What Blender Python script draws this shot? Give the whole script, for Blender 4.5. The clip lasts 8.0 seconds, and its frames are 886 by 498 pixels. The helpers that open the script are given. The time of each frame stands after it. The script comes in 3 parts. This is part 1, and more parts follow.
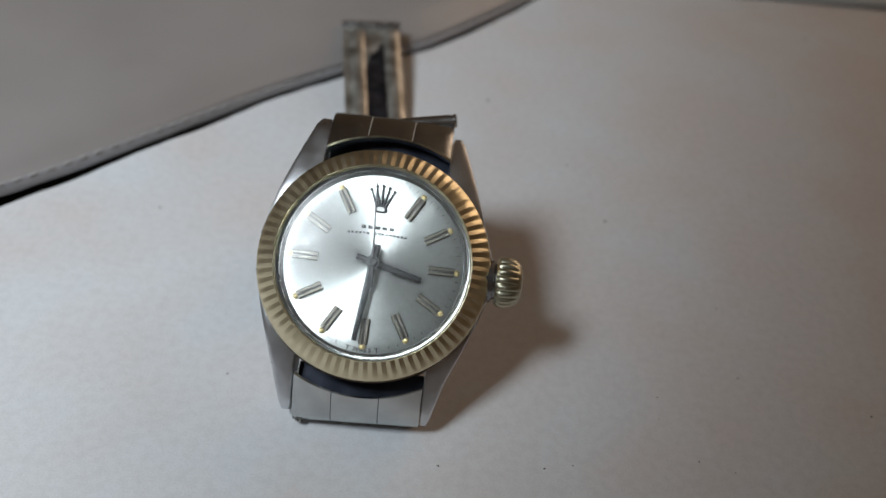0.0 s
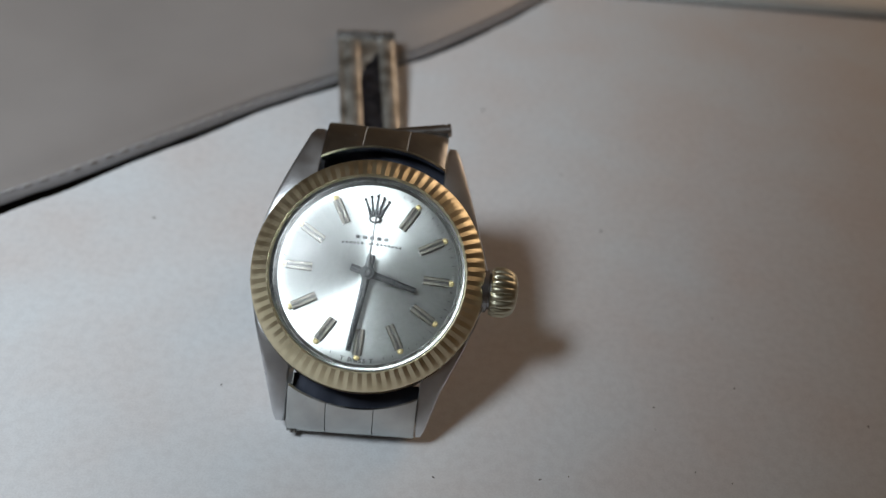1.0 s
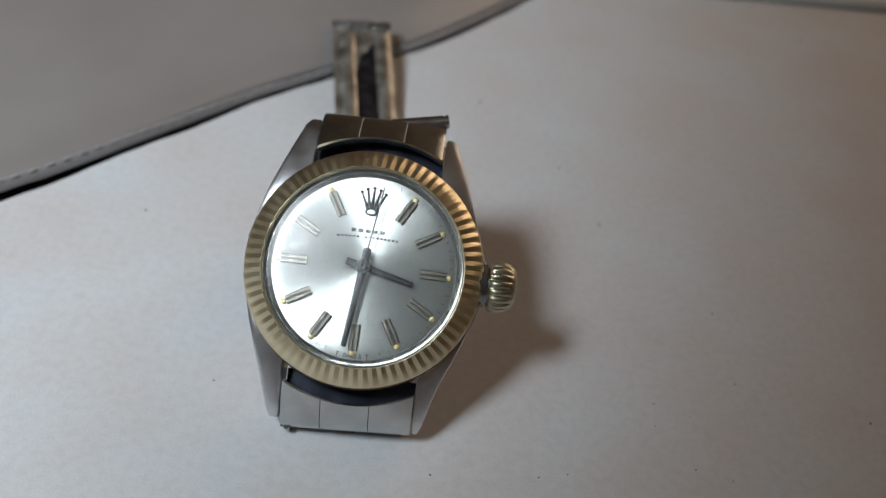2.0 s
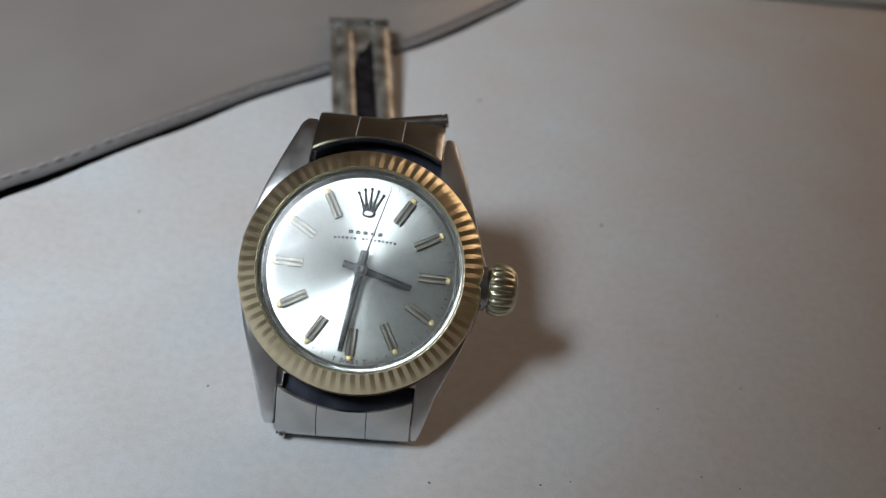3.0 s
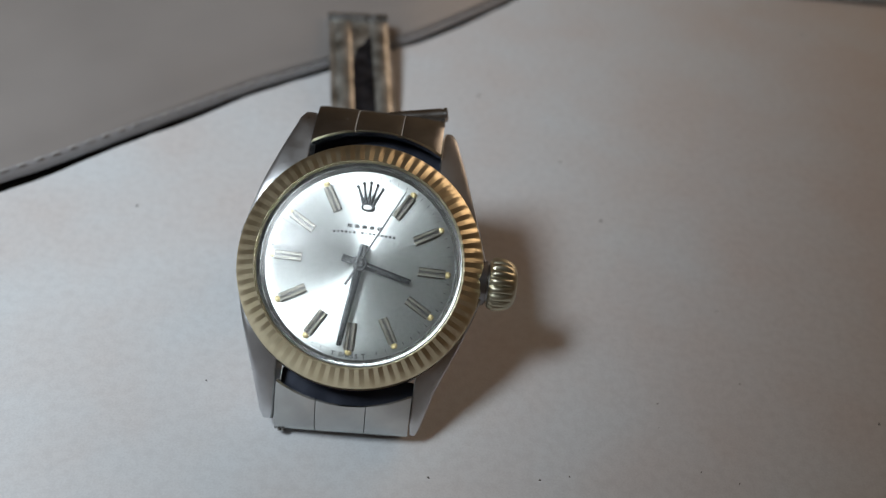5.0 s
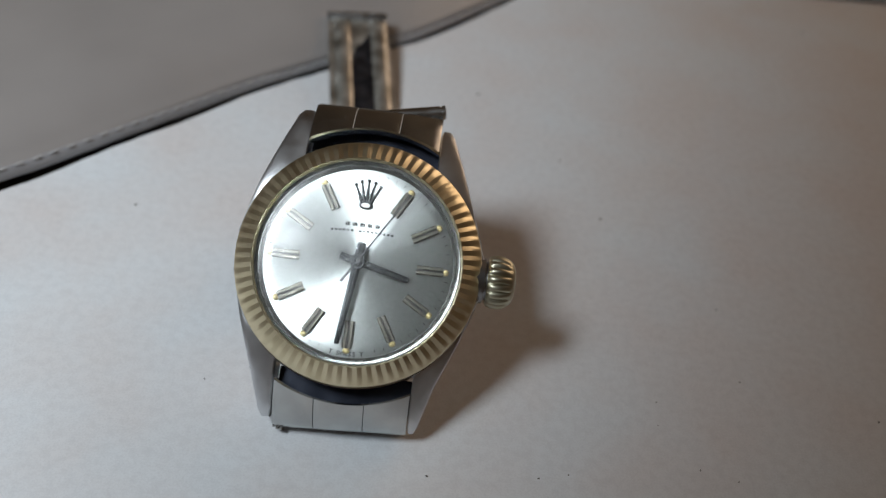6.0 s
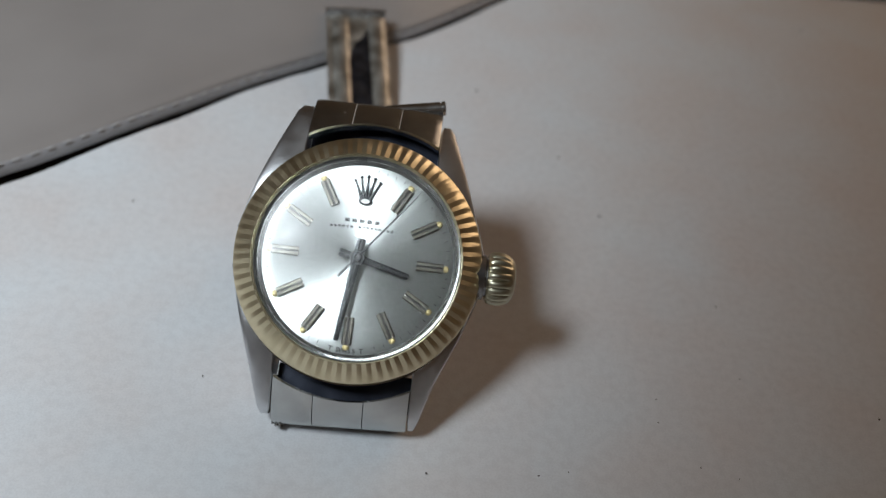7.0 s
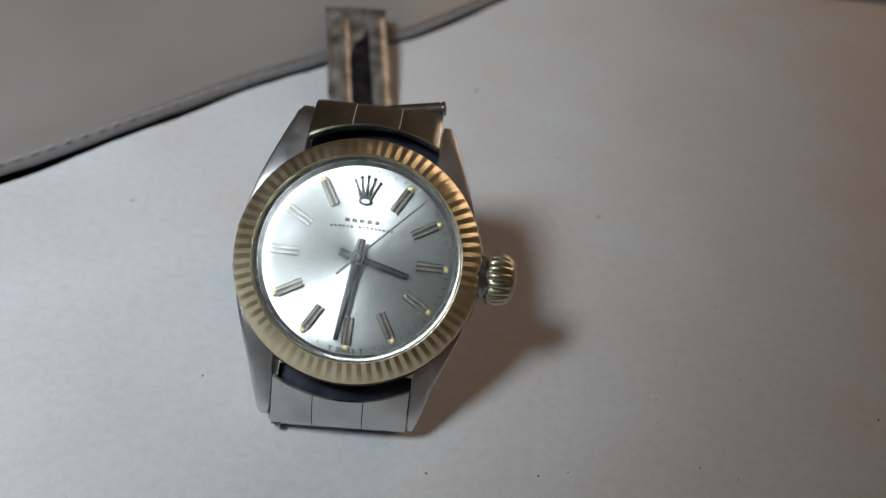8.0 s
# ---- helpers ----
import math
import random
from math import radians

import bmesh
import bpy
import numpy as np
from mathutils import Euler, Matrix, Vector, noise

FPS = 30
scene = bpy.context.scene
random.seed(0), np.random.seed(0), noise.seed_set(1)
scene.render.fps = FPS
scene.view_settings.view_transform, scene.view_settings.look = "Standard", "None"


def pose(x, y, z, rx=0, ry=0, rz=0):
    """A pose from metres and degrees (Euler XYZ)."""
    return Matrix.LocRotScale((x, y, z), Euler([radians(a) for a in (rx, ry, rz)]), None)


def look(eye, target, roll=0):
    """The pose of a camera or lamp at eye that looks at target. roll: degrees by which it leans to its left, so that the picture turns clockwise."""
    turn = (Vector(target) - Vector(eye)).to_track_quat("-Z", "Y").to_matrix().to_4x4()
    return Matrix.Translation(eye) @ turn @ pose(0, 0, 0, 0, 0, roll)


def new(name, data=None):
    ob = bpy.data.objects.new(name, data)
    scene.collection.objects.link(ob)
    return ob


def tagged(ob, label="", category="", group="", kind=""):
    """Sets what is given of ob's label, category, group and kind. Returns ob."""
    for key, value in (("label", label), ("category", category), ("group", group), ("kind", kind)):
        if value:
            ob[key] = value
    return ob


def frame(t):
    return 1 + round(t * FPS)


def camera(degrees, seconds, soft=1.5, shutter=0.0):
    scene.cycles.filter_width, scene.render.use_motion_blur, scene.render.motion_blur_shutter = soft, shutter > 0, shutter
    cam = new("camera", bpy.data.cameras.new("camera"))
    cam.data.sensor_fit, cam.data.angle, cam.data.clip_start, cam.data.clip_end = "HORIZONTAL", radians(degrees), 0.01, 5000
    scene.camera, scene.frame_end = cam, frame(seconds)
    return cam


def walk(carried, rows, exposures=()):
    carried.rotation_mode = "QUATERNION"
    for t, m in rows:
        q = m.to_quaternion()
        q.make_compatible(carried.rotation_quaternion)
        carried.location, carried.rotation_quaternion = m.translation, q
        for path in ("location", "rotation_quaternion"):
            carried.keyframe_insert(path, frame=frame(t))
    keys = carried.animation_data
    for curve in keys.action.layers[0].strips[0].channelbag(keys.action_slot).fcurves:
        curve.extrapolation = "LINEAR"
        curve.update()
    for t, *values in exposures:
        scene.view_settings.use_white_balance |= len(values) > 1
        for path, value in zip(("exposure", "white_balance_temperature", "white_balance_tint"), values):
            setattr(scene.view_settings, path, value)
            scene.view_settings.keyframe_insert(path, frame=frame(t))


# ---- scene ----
# ---- camera and its way ----
cam = camera(52.0, 8.0, 1.3)
# close focus on the dial, the far end of the table softens
cam.data.dof.use_dof = True
cam.data.dof.focus_distance = 0.0952
cam.data.dof.aperture_fstop = 23.0
# seconds, x, y, z (mm), yaw, pitch, roll (radians)
PATH = [
    (0.0, 8.55, -73.17, 84.93, 0.01525, -0.72642, 0.11292),
    (0.5, 8.50, -72.96, 84.63, 0.01517, -0.72803, 0.11457),
    (1.0, 8.76, -72.79, 84.81, 0.01206, -0.71632, 0.11299),
    (1.5, 8.38, -72.52, 84.33, 0.00231, -0.71911, 0.12254),
    (3.0, 8.25, -69.33, 82.14, 0.00000, -0.72343, 0.12246),
    (3.5, 8.28, -69.37, 82.06, 0.00045, -0.72290, 0.12173),
    (4.0, 8.20, -69.42, 82.36, -0.00033, -0.72332, 0.12315),
    (4.5, 8.05, -69.35, 81.88, -0.00374, -0.72537, 0.12644),
    (6.0, 8.56, -69.35, 81.32, -0.00073, -0.72520, 0.12286),
    (6.5, 8.13, -69.19, 80.84, -0.00716, -0.72466, 0.12789),
    (7.0, 8.13, -69.20, 80.81, -0.00747, -0.72621, 0.12817),
    (7.5, 8.15, -69.33, 80.68, -0.00709, -0.72435, 0.12780),
    (8.0, 8.04, -69.21, 80.85, -0.00872, -0.72631, 0.13059),
]


def eye_pose(x, y, z, yaw, pitch, roll):
    ahead = Vector((-math.sin(yaw) * math.cos(pitch), math.cos(yaw) * math.cos(pitch), math.sin(pitch)))
    eye = Vector((x, y, z)) / 1000
    return look(eye, eye + ahead, math.degrees(roll))


walk(cam, [(t, eye_pose(*row)) for t, *row in PATH])

# ---- light ----
world = bpy.data.worlds.new("room_air")
world.use_nodes = True
world.node_tree.nodes["Background"].inputs["Color"].default_value = (1.0, 0.86, 0.72, 1)
world.node_tree.nodes["Background"].inputs["Strength"].default_value = 0.02
scene.world = world


# cool shaded bench lamp over the left shoulder, warm bulb low in the room behind
bench = bpy.data.lights.new("bench_lamp", "SPOT")
bench.energy, bench.color, bench.shadow_soft_size = 3.02, (0.85, 0.94, 1.0), 0.042
bench.spot_size, bench.spot_blend = radians(91.2), 0.524
new("bench_lamp", bench).matrix_world = look((-0.1320, -0.1060, 0.2450), (-0.1696, 0.0489, 0))
bulb = bpy.data.lights.new("room_bulb", "POINT")
bulb.energy, bulb.color, bulb.shadow_soft_size = 3.40, (1.0, 0.71, 0.49), 0.20
new("room_bulb", bulb).location = (0.40, 0.45, 0.30)

# ---- materials ----


def material(name):
    mat = bpy.data.materials.new(name)
    mat.use_nodes = True
    tree = mat.node_tree
    return mat, tree, tree.nodes["Principled BSDF"]


def add(tree, kind, **values):
    node = tree.nodes.new(kind)
    for key, value in values.items():
        node.inputs[key].default_value = value
    return node


def ramp(tree, source, lo, hi, a, b):
    node = tree.nodes.new("ShaderNodeValToRGB")
    node.color_ramp.elements[0].position, node.color_ramp.elements[1].position = lo, hi
    node.color_ramp.elements[0].color, node.color_ramp.elements[1].color = (*a, 1), (*b, 1)
    tree.links.new(source, node.inputs["Fac"])
    return node.outputs["Color"]


def bump(tree, shader, source, strength, depth):
    node = add(tree, "ShaderNodeBump", Strength=strength, Distance=depth)
    tree.links.new(source, node.inputs["Height"])
    tree.links.new(node.outputs["Normal"], shader.inputs["Normal"])
    return node


def noise_tex(tree, scale, detail=3.0, coords=None, stretch=None):
    tc = tree.nodes.new("ShaderNodeTexCoord")
    out = tc.outputs["Object"] if coords is None else coords
    if stretch:
        mp = tree.nodes.new("ShaderNodeMapping")
        mp.inputs["Scale"].default_value = stretch
        tree.links.new(out, mp.inputs["Vector"])
        out = mp.outputs["Vector"]
    node = add(tree, "ShaderNodeTexNoise", Scale=scale, Detail=detail)
    tree.links.new(out, node.inputs["Vector"])
    return node.outputs["Fac"]


def paper_material():
    mat, tree, sh = material("white_paper")
    broad = noise_tex(tree, 55, 5)
    base = ramp(tree, broad, 0.34, 0.68, (0.665, 0.640, 0.640), (0.675, 0.705, 0.735))
    fibres = tree.nodes.new("ShaderNodeMath")
    fibres.operation = "MULTIPLY"
    tree.links.new(noise_tex(tree, 900, 7), fibres.inputs[0])
    tree.links.new(noise_tex(tree, 4200, 4), fibres.inputs[1])
    grain = ramp(tree, fibres.outputs[0], 0.14, 0.32, (0.91, 0.905, 0.905), (1, 1, 1))
    mix = tree.nodes.new("ShaderNodeMix")
    mix.data_type, mix.blend_type = "RGBA", "MULTIPLY"
    mix.inputs["Factor"].default_value = 1.0
    tree.links.new(base, mix.inputs["A"])
    tree.links.new(grain, mix.inputs["B"])
    tree.links.new(mix.outputs["Result"], sh.inputs["Base Color"])
    sh.inputs["Roughness"].default_value = 0.75
    sh.inputs["Specular IOR Level"].default_value = 0.25
    bump(tree, sh, noise_tex(tree, 2600, 6), 0.3, 0.00008)
    return mat


def cloth_material(name, a, b, rough=0.55):
    mat, tree, sh = material(name)
    base = ramp(tree, noise_tex(tree, 35, 4), 0.3, 0.7, a, b)
    tree.links.new(base, sh.inputs["Base Color"])
    sh.inputs["Roughness"].default_value = rough
    sh.inputs["Sheen Weight"].default_value = 0.15
    sh.inputs["Specular IOR Level"].default_value = 0.75
    tc = tree.nodes.new("ShaderNodeTexCoord")
    waves = []
    for axis in ("X", "Z"):
        w = add(tree, "ShaderNodeTexWave", Scale=1500.0, Distortion=1.5, Detail=2.0)
        w.bands_direction = axis
        tree.links.new(tc.outputs["Object"], w.inputs["Vector"])
        waves.append(w.outputs["Fac"])
    mul = tree.nodes.new("ShaderNodeMath")
    mul.operation = "ADD"
    tree.links.new(waves[0], mul.inputs[0])
    tree.links.new(waves[1], mul.inputs[1])
    bump(tree, sh, mul.outputs[0], 0.25, 0.00003)
    return mat


def metal_material(name, a, b, rough, scratch=0.15, scale=900, stretch=(1, 1, 1), spread=0.12):
    mat, tree, sh = material(name)
    sh.inputs["Metallic"].default_value = 1.0
    tone = ramp(tree, noise_tex(tree, 260, 4), 0.3, 0.7, a, b)
    tree.links.new(tone, sh.inputs["Base Color"])
    wear = ramp(tree, noise_tex(tree, 420, 5), 0.3, 0.75, (rough,) * 3, (rough + spread,) * 3)
    tree.links.new(wear, sh.inputs["Roughness"])
    if scratch:
        bump(tree, sh, noise_tex(tree, scale, 4, stretch=stretch), scratch, 0.00005)
    return mat


def plain_material(name, colour, rough=0.6, metal=0.0, grain=0.12, scale=3000):
    mat, tree, sh = material(name)
    dark = tuple(c * (1 - grain) for c in colour)
    tree.links.new(ramp(tree, noise_tex(tree, scale, 3), 0.3, 0.7, dark, colour), sh.inputs["Base Color"])
    sh.inputs["Roughness"].default_value = rough
    sh.inputs["Metallic"].default_value = metal
    return mat


def dial_material():
    """Silvered dial with brushing that runs out from the middle."""
    mat, tree, sh = material("silver_dial")
    tc = tree.nodes.new("ShaderNodeTexCoord")
    sep = tree.nodes.new("ShaderNodeSeparateXYZ")
    tree.links.new(tc.outputs["Object"], sep.inputs[0])
    ang = tree.nodes.new("ShaderNodeMath")
    ang.operation = "ARCTAN2"
    tree.links.new(sep.outputs["Y"], ang.inputs[0])
    tree.links.new(sep.outputs["X"], ang.inputs[1])
    comb = tree.nodes.new("ShaderNodeCombineXYZ")
    tree.links.new(ang.outputs[0], comb.inputs["X"])
    rays = noise_tex(tree, 60, 4, coords=comb.outputs[0])
    tone = ramp(tree, rays, 0.3, 0.7, (0.39, 0.41, 0.41), (0.46, 0.48, 0.48))
    spots = ramp(tree, noise_tex(tree, 2600, 7), 0.34, 0.56, (0.90, 0.90, 0.885), (1.03, 1.03, 1.03))
    mix = tree.nodes.new("ShaderNodeMix")
    mix.data_type, mix.blend_type = "RGBA", "MULTIPLY"
    mix.inputs["Factor"].default_value = 1.0
    tree.links.new(tone, mix.inputs["A"])
    tree.links.new(spots, mix.inputs["B"])
    tree.links.new(mix.outputs["Result"], sh.inputs["Base Color"])
    sh.inputs["Metallic"].default_value = 0.92
    sh.inputs["Roughness"].default_value = 0.35
    sh.inputs["Anisotropic"].default_value = 0.82
    tan = tree.nodes.new("ShaderNodeTangent")
    tan.direction_type, tan.axis = "RADIAL", "Z"
    tree.links.new(tan.outputs[0], sh.inputs["Tangent"])
    return mat


def crystal_material():
    """Clear acrylic; fine wear spreads what its surface reflects."""
    mat = bpy.data.materials.new("acrylic_crystal")
    mat.use_nodes = True
    tree = mat.node_tree
    tree.nodes.remove(tree.nodes["Principled BSDF"])
    clear = add(tree, "ShaderNodeBsdfRefraction", Color=(0.985, 0.99, 0.98, 1), Roughness=0.03, IOR=1.49)
    gloss = add(tree, "ShaderNodeBsdfGlossy", Color=(1, 1, 1, 1))
    wear = ramp(tree, noise_tex(tree, 900, 6), 0.35, 0.75, (0.22,) * 3, (0.40,) * 3)
    tree.links.new(wear, gloss.inputs["Roughness"])
    fresnel = add(tree, "ShaderNodeFresnel", IOR=1.49)
    share = tree.nodes.new("ShaderNodeMath")
    share.operation = "MULTIPLY"
    share.inputs[1].default_value = 0.75
    tree.links.new(fresnel.outputs[0], share.inputs[0])
    both_ways = tree.nodes.new("ShaderNodeMixShader")
    tree.links.new(share.outputs[0], both_ways.inputs[0])
    tree.links.new(clear.outputs[0], both_ways.inputs[1])
    tree.links.new(gloss.outputs[0], both_ways.inputs[2])
    # hairline scratches in three directions
    total = None
    for turn in (0.4, 1.7, 2.6):
        tc = tree.nodes.new("ShaderNodeTexCoord")
        mp = tree.nodes.new("ShaderNodeMapping")
        mp.inputs["Rotation"].default_value = (0, 0, turn)
        tree.links.new(tc.outputs["Object"], mp.inputs["Vector"])
        lines = noise_tex(tree, 330, 3, coords=mp.outputs["Vector"], stretch=(1, 18, 1))
        mask = ramp(tree, lines, 0.66, 0.70, (0, 0, 0), (1, 1, 1))
        if total is None:
            total = mask
        else:
            both = tree.nodes.new("ShaderNodeMath")
            both.operation = "ADD"
            tree.links.new(total, both.inputs[0])
            tree.links.new(mask, both.inputs[1])
            total = both.outputs[0]
    relief = bump(tree, clear, total, 0.3, 0.000012)
    tree.links.new(relief.outputs["Normal"], gloss.inputs["Normal"])
    # the scratches themselves scatter a little light
    faint = tree.nodes.new("ShaderNodeMath")
    faint.operation, faint.use_clamp = "MULTIPLY", True
    faint.inputs[1].default_value = 0.13
    tree.links.new(total, faint.inputs[0])
    chalk = add(tree, "ShaderNodeBsdfDiffuse", Color=(0.85, 0.86, 0.86, 1))
    scratched = tree.nodes.new("ShaderNodeMixShader")
    tree.links.new(faint.outputs[0], scratched.inputs[0])
    tree.links.new(both_ways.outputs[0], scratched.inputs[1])
    tree.links.new(chalk.outputs[0], scratched.inputs[2])
    tree.links.new(scratched.outputs[0], tree.nodes["Material Output"].inputs["Surface"])
    return mat


PAPER = paper_material()
CLOTH = cloth_material("grey_nylon", (0.258, 0.238, 0.230), (0.304, 0.281, 0.272), 0.36)
HEM = cloth_material("hem_binding", (0.24, 0.235, 0.24), (0.31, 0.30, 0.31))
THREAD = cloth_material("grey_thread", (0.42, 0.41, 0.41), (0.52, 0.51, 0.51))
FAR_CLOTH = cloth_material("pale_nylon", (0.55, 0.57, 0.56), (0.62, 0.64, 0.63))
UNDER = cloth_material("black_base_cloth", (0.012, 0.012, 0.018), (0.025, 0.025, 0.032), 0.8)
STEEL = metal_material("polished_steel", (0.52, 0.53, 0.54), (0.66, 0.67, 0.68), 0.16, 0.12)
LUG_STEEL = metal_material("scratched_steel", (0.56, 0.57, 0.59), (0.76, 0.77, 0.79), 0.27, 0.30, 1700, (2, 9, 2))
BRUSHED = metal_material("brushed_steel", (0.46, 0.47, 0.465), (0.60, 0.61, 0.605), 0.20, 0.20, 500, (1, 14, 14), 0.08)
BLADE = metal_material("stained_steel", (0.30, 0.28, 0.24), (0.78, 0.77, 0.73), 0.40, 0.3, 700, (6, 1, 6), 0.2)
HINGE = metal_material("bright_hinge_steel", (0.34, 0.35, 0.36), (0.66, 0.67, 0.68), 0.22, 0.5)
GOLD = metal_material("yellow_gold", (0.66, 0.575, 0.38), (0.80, 0.715, 0.51), 0.30, 0.35)
CROWN_GOLD = metal_material("worn_gold_plate", (0.40, 0.38, 0.28), (0.58, 0.555, 0.43), 0.33, 0.35)
DARK_STEEL = metal_material("dark_steel", (0.20, 0.20, 0.21), (0.32, 0.32, 0.33), 0.28, 0.2)
DIAL = dial_material()
POINTER_STEEL = metal_material("pointer_steel", (0.02, 0.022, 0.025), (0.075, 0.078, 0.083), 0.42, 0.7)
MARKER = metal_material("marker_gold", (0.12, 0.113, 0.098), (0.24, 0.225, 0.19), 0.30, 0.6)
INK = plain_material("printed_ink", (0.035, 0.035, 0.038), 0.6)
INLAY = plain_material("black_inlay", (0.02, 0.02, 0.022), 0.4)
# near-black steel: the shade in the end link gaps, put into the colour
GAP_SHADE = metal_material("gap_shade_steel", (0.014, 0.016, 0.024), (0.045, 0.05, 0.066), 0.3, 0.3)
BLUE_BLACK = metal_material("blue_black_steel", (0.02, 0.023, 0.034), (0.17, 0.18, 0.22), 0.30, 0.5, 1200, (3, 1, 3), 0.25)
BLUED = metal_material("dark_needle_steel", (0.05, 0.05, 0.055), (0.10, 0.10, 0.105), 0.4, 0.2)
RING_STEEL = plain_material("dark_gasket_ring", (0.075, 0.072, 0.068), 0.45, 0.3, 0.4, 900)
PALE = plain_material("white_enamel", (0.78, 0.78, 0.76), 0.35)
LUME = plain_material("aged_lume", (0.62, 0.50, 0.24), 0.7, 0.0, 0.25)
CRYSTAL = crystal_material()
# flat pale colour for the edge glint along the link seams
SEAM_GLINT = plain_material("painted_seam_glint", (0.46, 0.41, 0.35), 0.9)
SPECK = plain_material("dark_lint", (0.10, 0.09, 0.085), 0.9)
WALL_PAINT = plain_material("warm_wall_paint", (0.74, 0.70, 0.64), 0.8, 0.0, 0.1, 6)
CEILING_PAINT = plain_material("dull_ceiling_paint", (0.72, 0.70, 0.66), 0.8, 0.0, 0.1, 6)
WOOD = plain_material("dark_table_wood", (0.16, 0.10, 0.06), 0.5, 0.0, 0.4, 30)

# ---- building helpers ----
MM = 0.001


def part(name, bm, mat, parent=None, label="", basis=None, smooth=35.0):
    """Links a bmesh, drawn in millimetres, as one mesh object."""
    bmesh.ops.scale(bm, vec=(MM, MM, MM), verts=bm.verts)
    bmesh.ops.recalc_face_normals(bm, faces=bm.faces)
    me = bpy.data.meshes.new(name)
    bm.to_mesh(me)
    bm.free()
    me.materials.append(mat)
    for p in me.polygons:
        p.use_smooth = smooth > 0
    if smooth > 0:
        me.set_sharp_from_angle(angle=radians(smooth))
    ob = new(name, me)
    if parent is not None:
        ob.parent = parent
    if basis is not None:
        ob.matrix_basis = basis
    if label:
        ob["label"] = label
    return ob


def loft(bm, rings, closed=True, caps=True):
    """Joins rings of equal length with quads."""
    rows = [[bm.verts.new(p) for p in ring] for ring in rings]
    n = len(rows[0])
    for a, b in zip(rows, rows[1:]):
        for i in range(n if closed else n - 1):
            j = (i + 1) % n
            bm.faces.new((a[i], a[j], b[j], b[i]))
    if caps:
        bm.faces.new(rows[0][::-1])
        bm.faces.new(rows[-1])
    return rows


def lathe(bm, profile, n=96):
    """Turns (radius, height) pairs about the w axis."""
    rings = []
    for r, h in profile:
        ring = []
        for i in range(n):
            a = 2 * math.pi * i / n
            ring.append((r * math.cos(a), r * math.sin(a), h))
        rings.append(ring)
    return rings


def box(bm, x0, x1, y0, y1, z0, z1, c=0.0):
    """A block with chamfered upright and top edges."""
    c = min(c, (x1 - x0) / 3, (y1 - y0) / 3, (z1 - z0) / 3)

    def ring(i, z):
        return [(x0 + i + c, y0 + i, z), (x1 - i - c, y0 + i, z), (x1 - i, y0 + i + c, z), (x1 - i, y1 - i - c, z),
                (x1 - i - c, y1 - i, z), (x0 + i + c, y1 - i, z), (x0 + i, y1 - i - c, z), (x0 + i, y0 + i + c, z)]
    if c <= 0:
        loft(bm, [[(x0, y0, z), (x1, y0, z), (x1, y1, z), (x0, y1, z)] for z in (z0, z1)])
    else:
        loft(bm, [ring(0, z0), ring(0, z1 - c), ring(c, z1)])


# ---- the place ----
# polyline along which the cloth wall meets the paper, mm
EDGE = [(-190, -120), (-110, -36), (-62, 12.0), (-54.6, 19.5), (-47.9, 26.6), (-40, 35.9), (-32.9, 44.1), (-24.4, 54.1), (-14.6, 63.4), (-4.9, 72.6), (0.3, 77.4), (8.2, 87.0), (16.8, 98.6), (26, 112)]
FAR = [(26, 112), (44.9, 113.6), (63.5, 114.9), (79.9, 116.2), (97.6, 117.8), (170, 125), (330, 142)]


def along(points, step=1.2):
    """Points at an even spacing along a smooth line through those given."""
    pts = [Vector((*p, 0)) for p in points]
    out = []
    for i in range(len(pts) - 1):
        a, b = pts[i], pts[i + 1]
        before, after = pts[max(i - 1, 0)], pts[min(i + 2, len(pts) - 1)]
        k = max(2, int((b - a).length / step))
        for j in range(k):
            t = j / k
            m0, m1 = (b - before) * 0.5, (after - a) * 0.5
            out.append(a * (2 * t**3 - 3 * t**2 + 1) + m0 * (t**3 - 2 * t**2 + t) + b * (-2 * t**3 + 3 * t**2) + m1 * (t**3 - t**2))
    out.append(pts[-1])
    return out


def sideways(line, i):
    a, b = line[max(i - 1, 0)], line[min(i + 1, len(line) - 1)]
    d = (b - a).normalized()
    return Vector((-d.y, d.x, 0))


def build_paper():
    """One sheet; its far rim follows the cloth walls with an uneven lip."""
    rim = along(EDGE, 1.0) + along(FAR, 3.0)[1:]
    bm = bmesh.new()
    rows = []
    steps = [0, 0.5, 1.2, 2.5, 5, 9, 15, 24, 36, 50, 70, 95, 130, 180, 250]
    for i, p in enumerate(rim):
        out = sideways(rim, i)
        wave = 0.55 * noise.noise(Vector((i * 0.055, 0, 0))) + 0.22 * noise.noise(Vector((i * 0.24, 5, 0)))
        start = p + out * wave
        col = [bm.verts.new((start.x, start.y, -0.35))]
        target = Vector((120.0, -330.0, 0.0)) + Vector((p.x, p.y * 0.4, 0)) * 0.9
        for s in steps:
            f = s / 250
            q = start.lerp(target, f)
            lip = math.exp(-s / 2.2) * (0.35 + 0.35 * noise.noise(Vector((i * 0.09, 9, 0))))
            col.append(bm.verts.new((q.x, q.y, (max(0, lip) if s < 12 else 0) )))
        rows.append(col)
    for a, b in zip(rows, rows[1:]):
        for j in range(len(a) - 1):
            bm.faces.new((a[j], a[j + 1], b[j + 1], b[j]))
    ob = part("ground", bm, PAPER, smooth=60)
    return tagged(ob, "white matt paper sheet with a wavy torn rim", "ground", kind="structure")


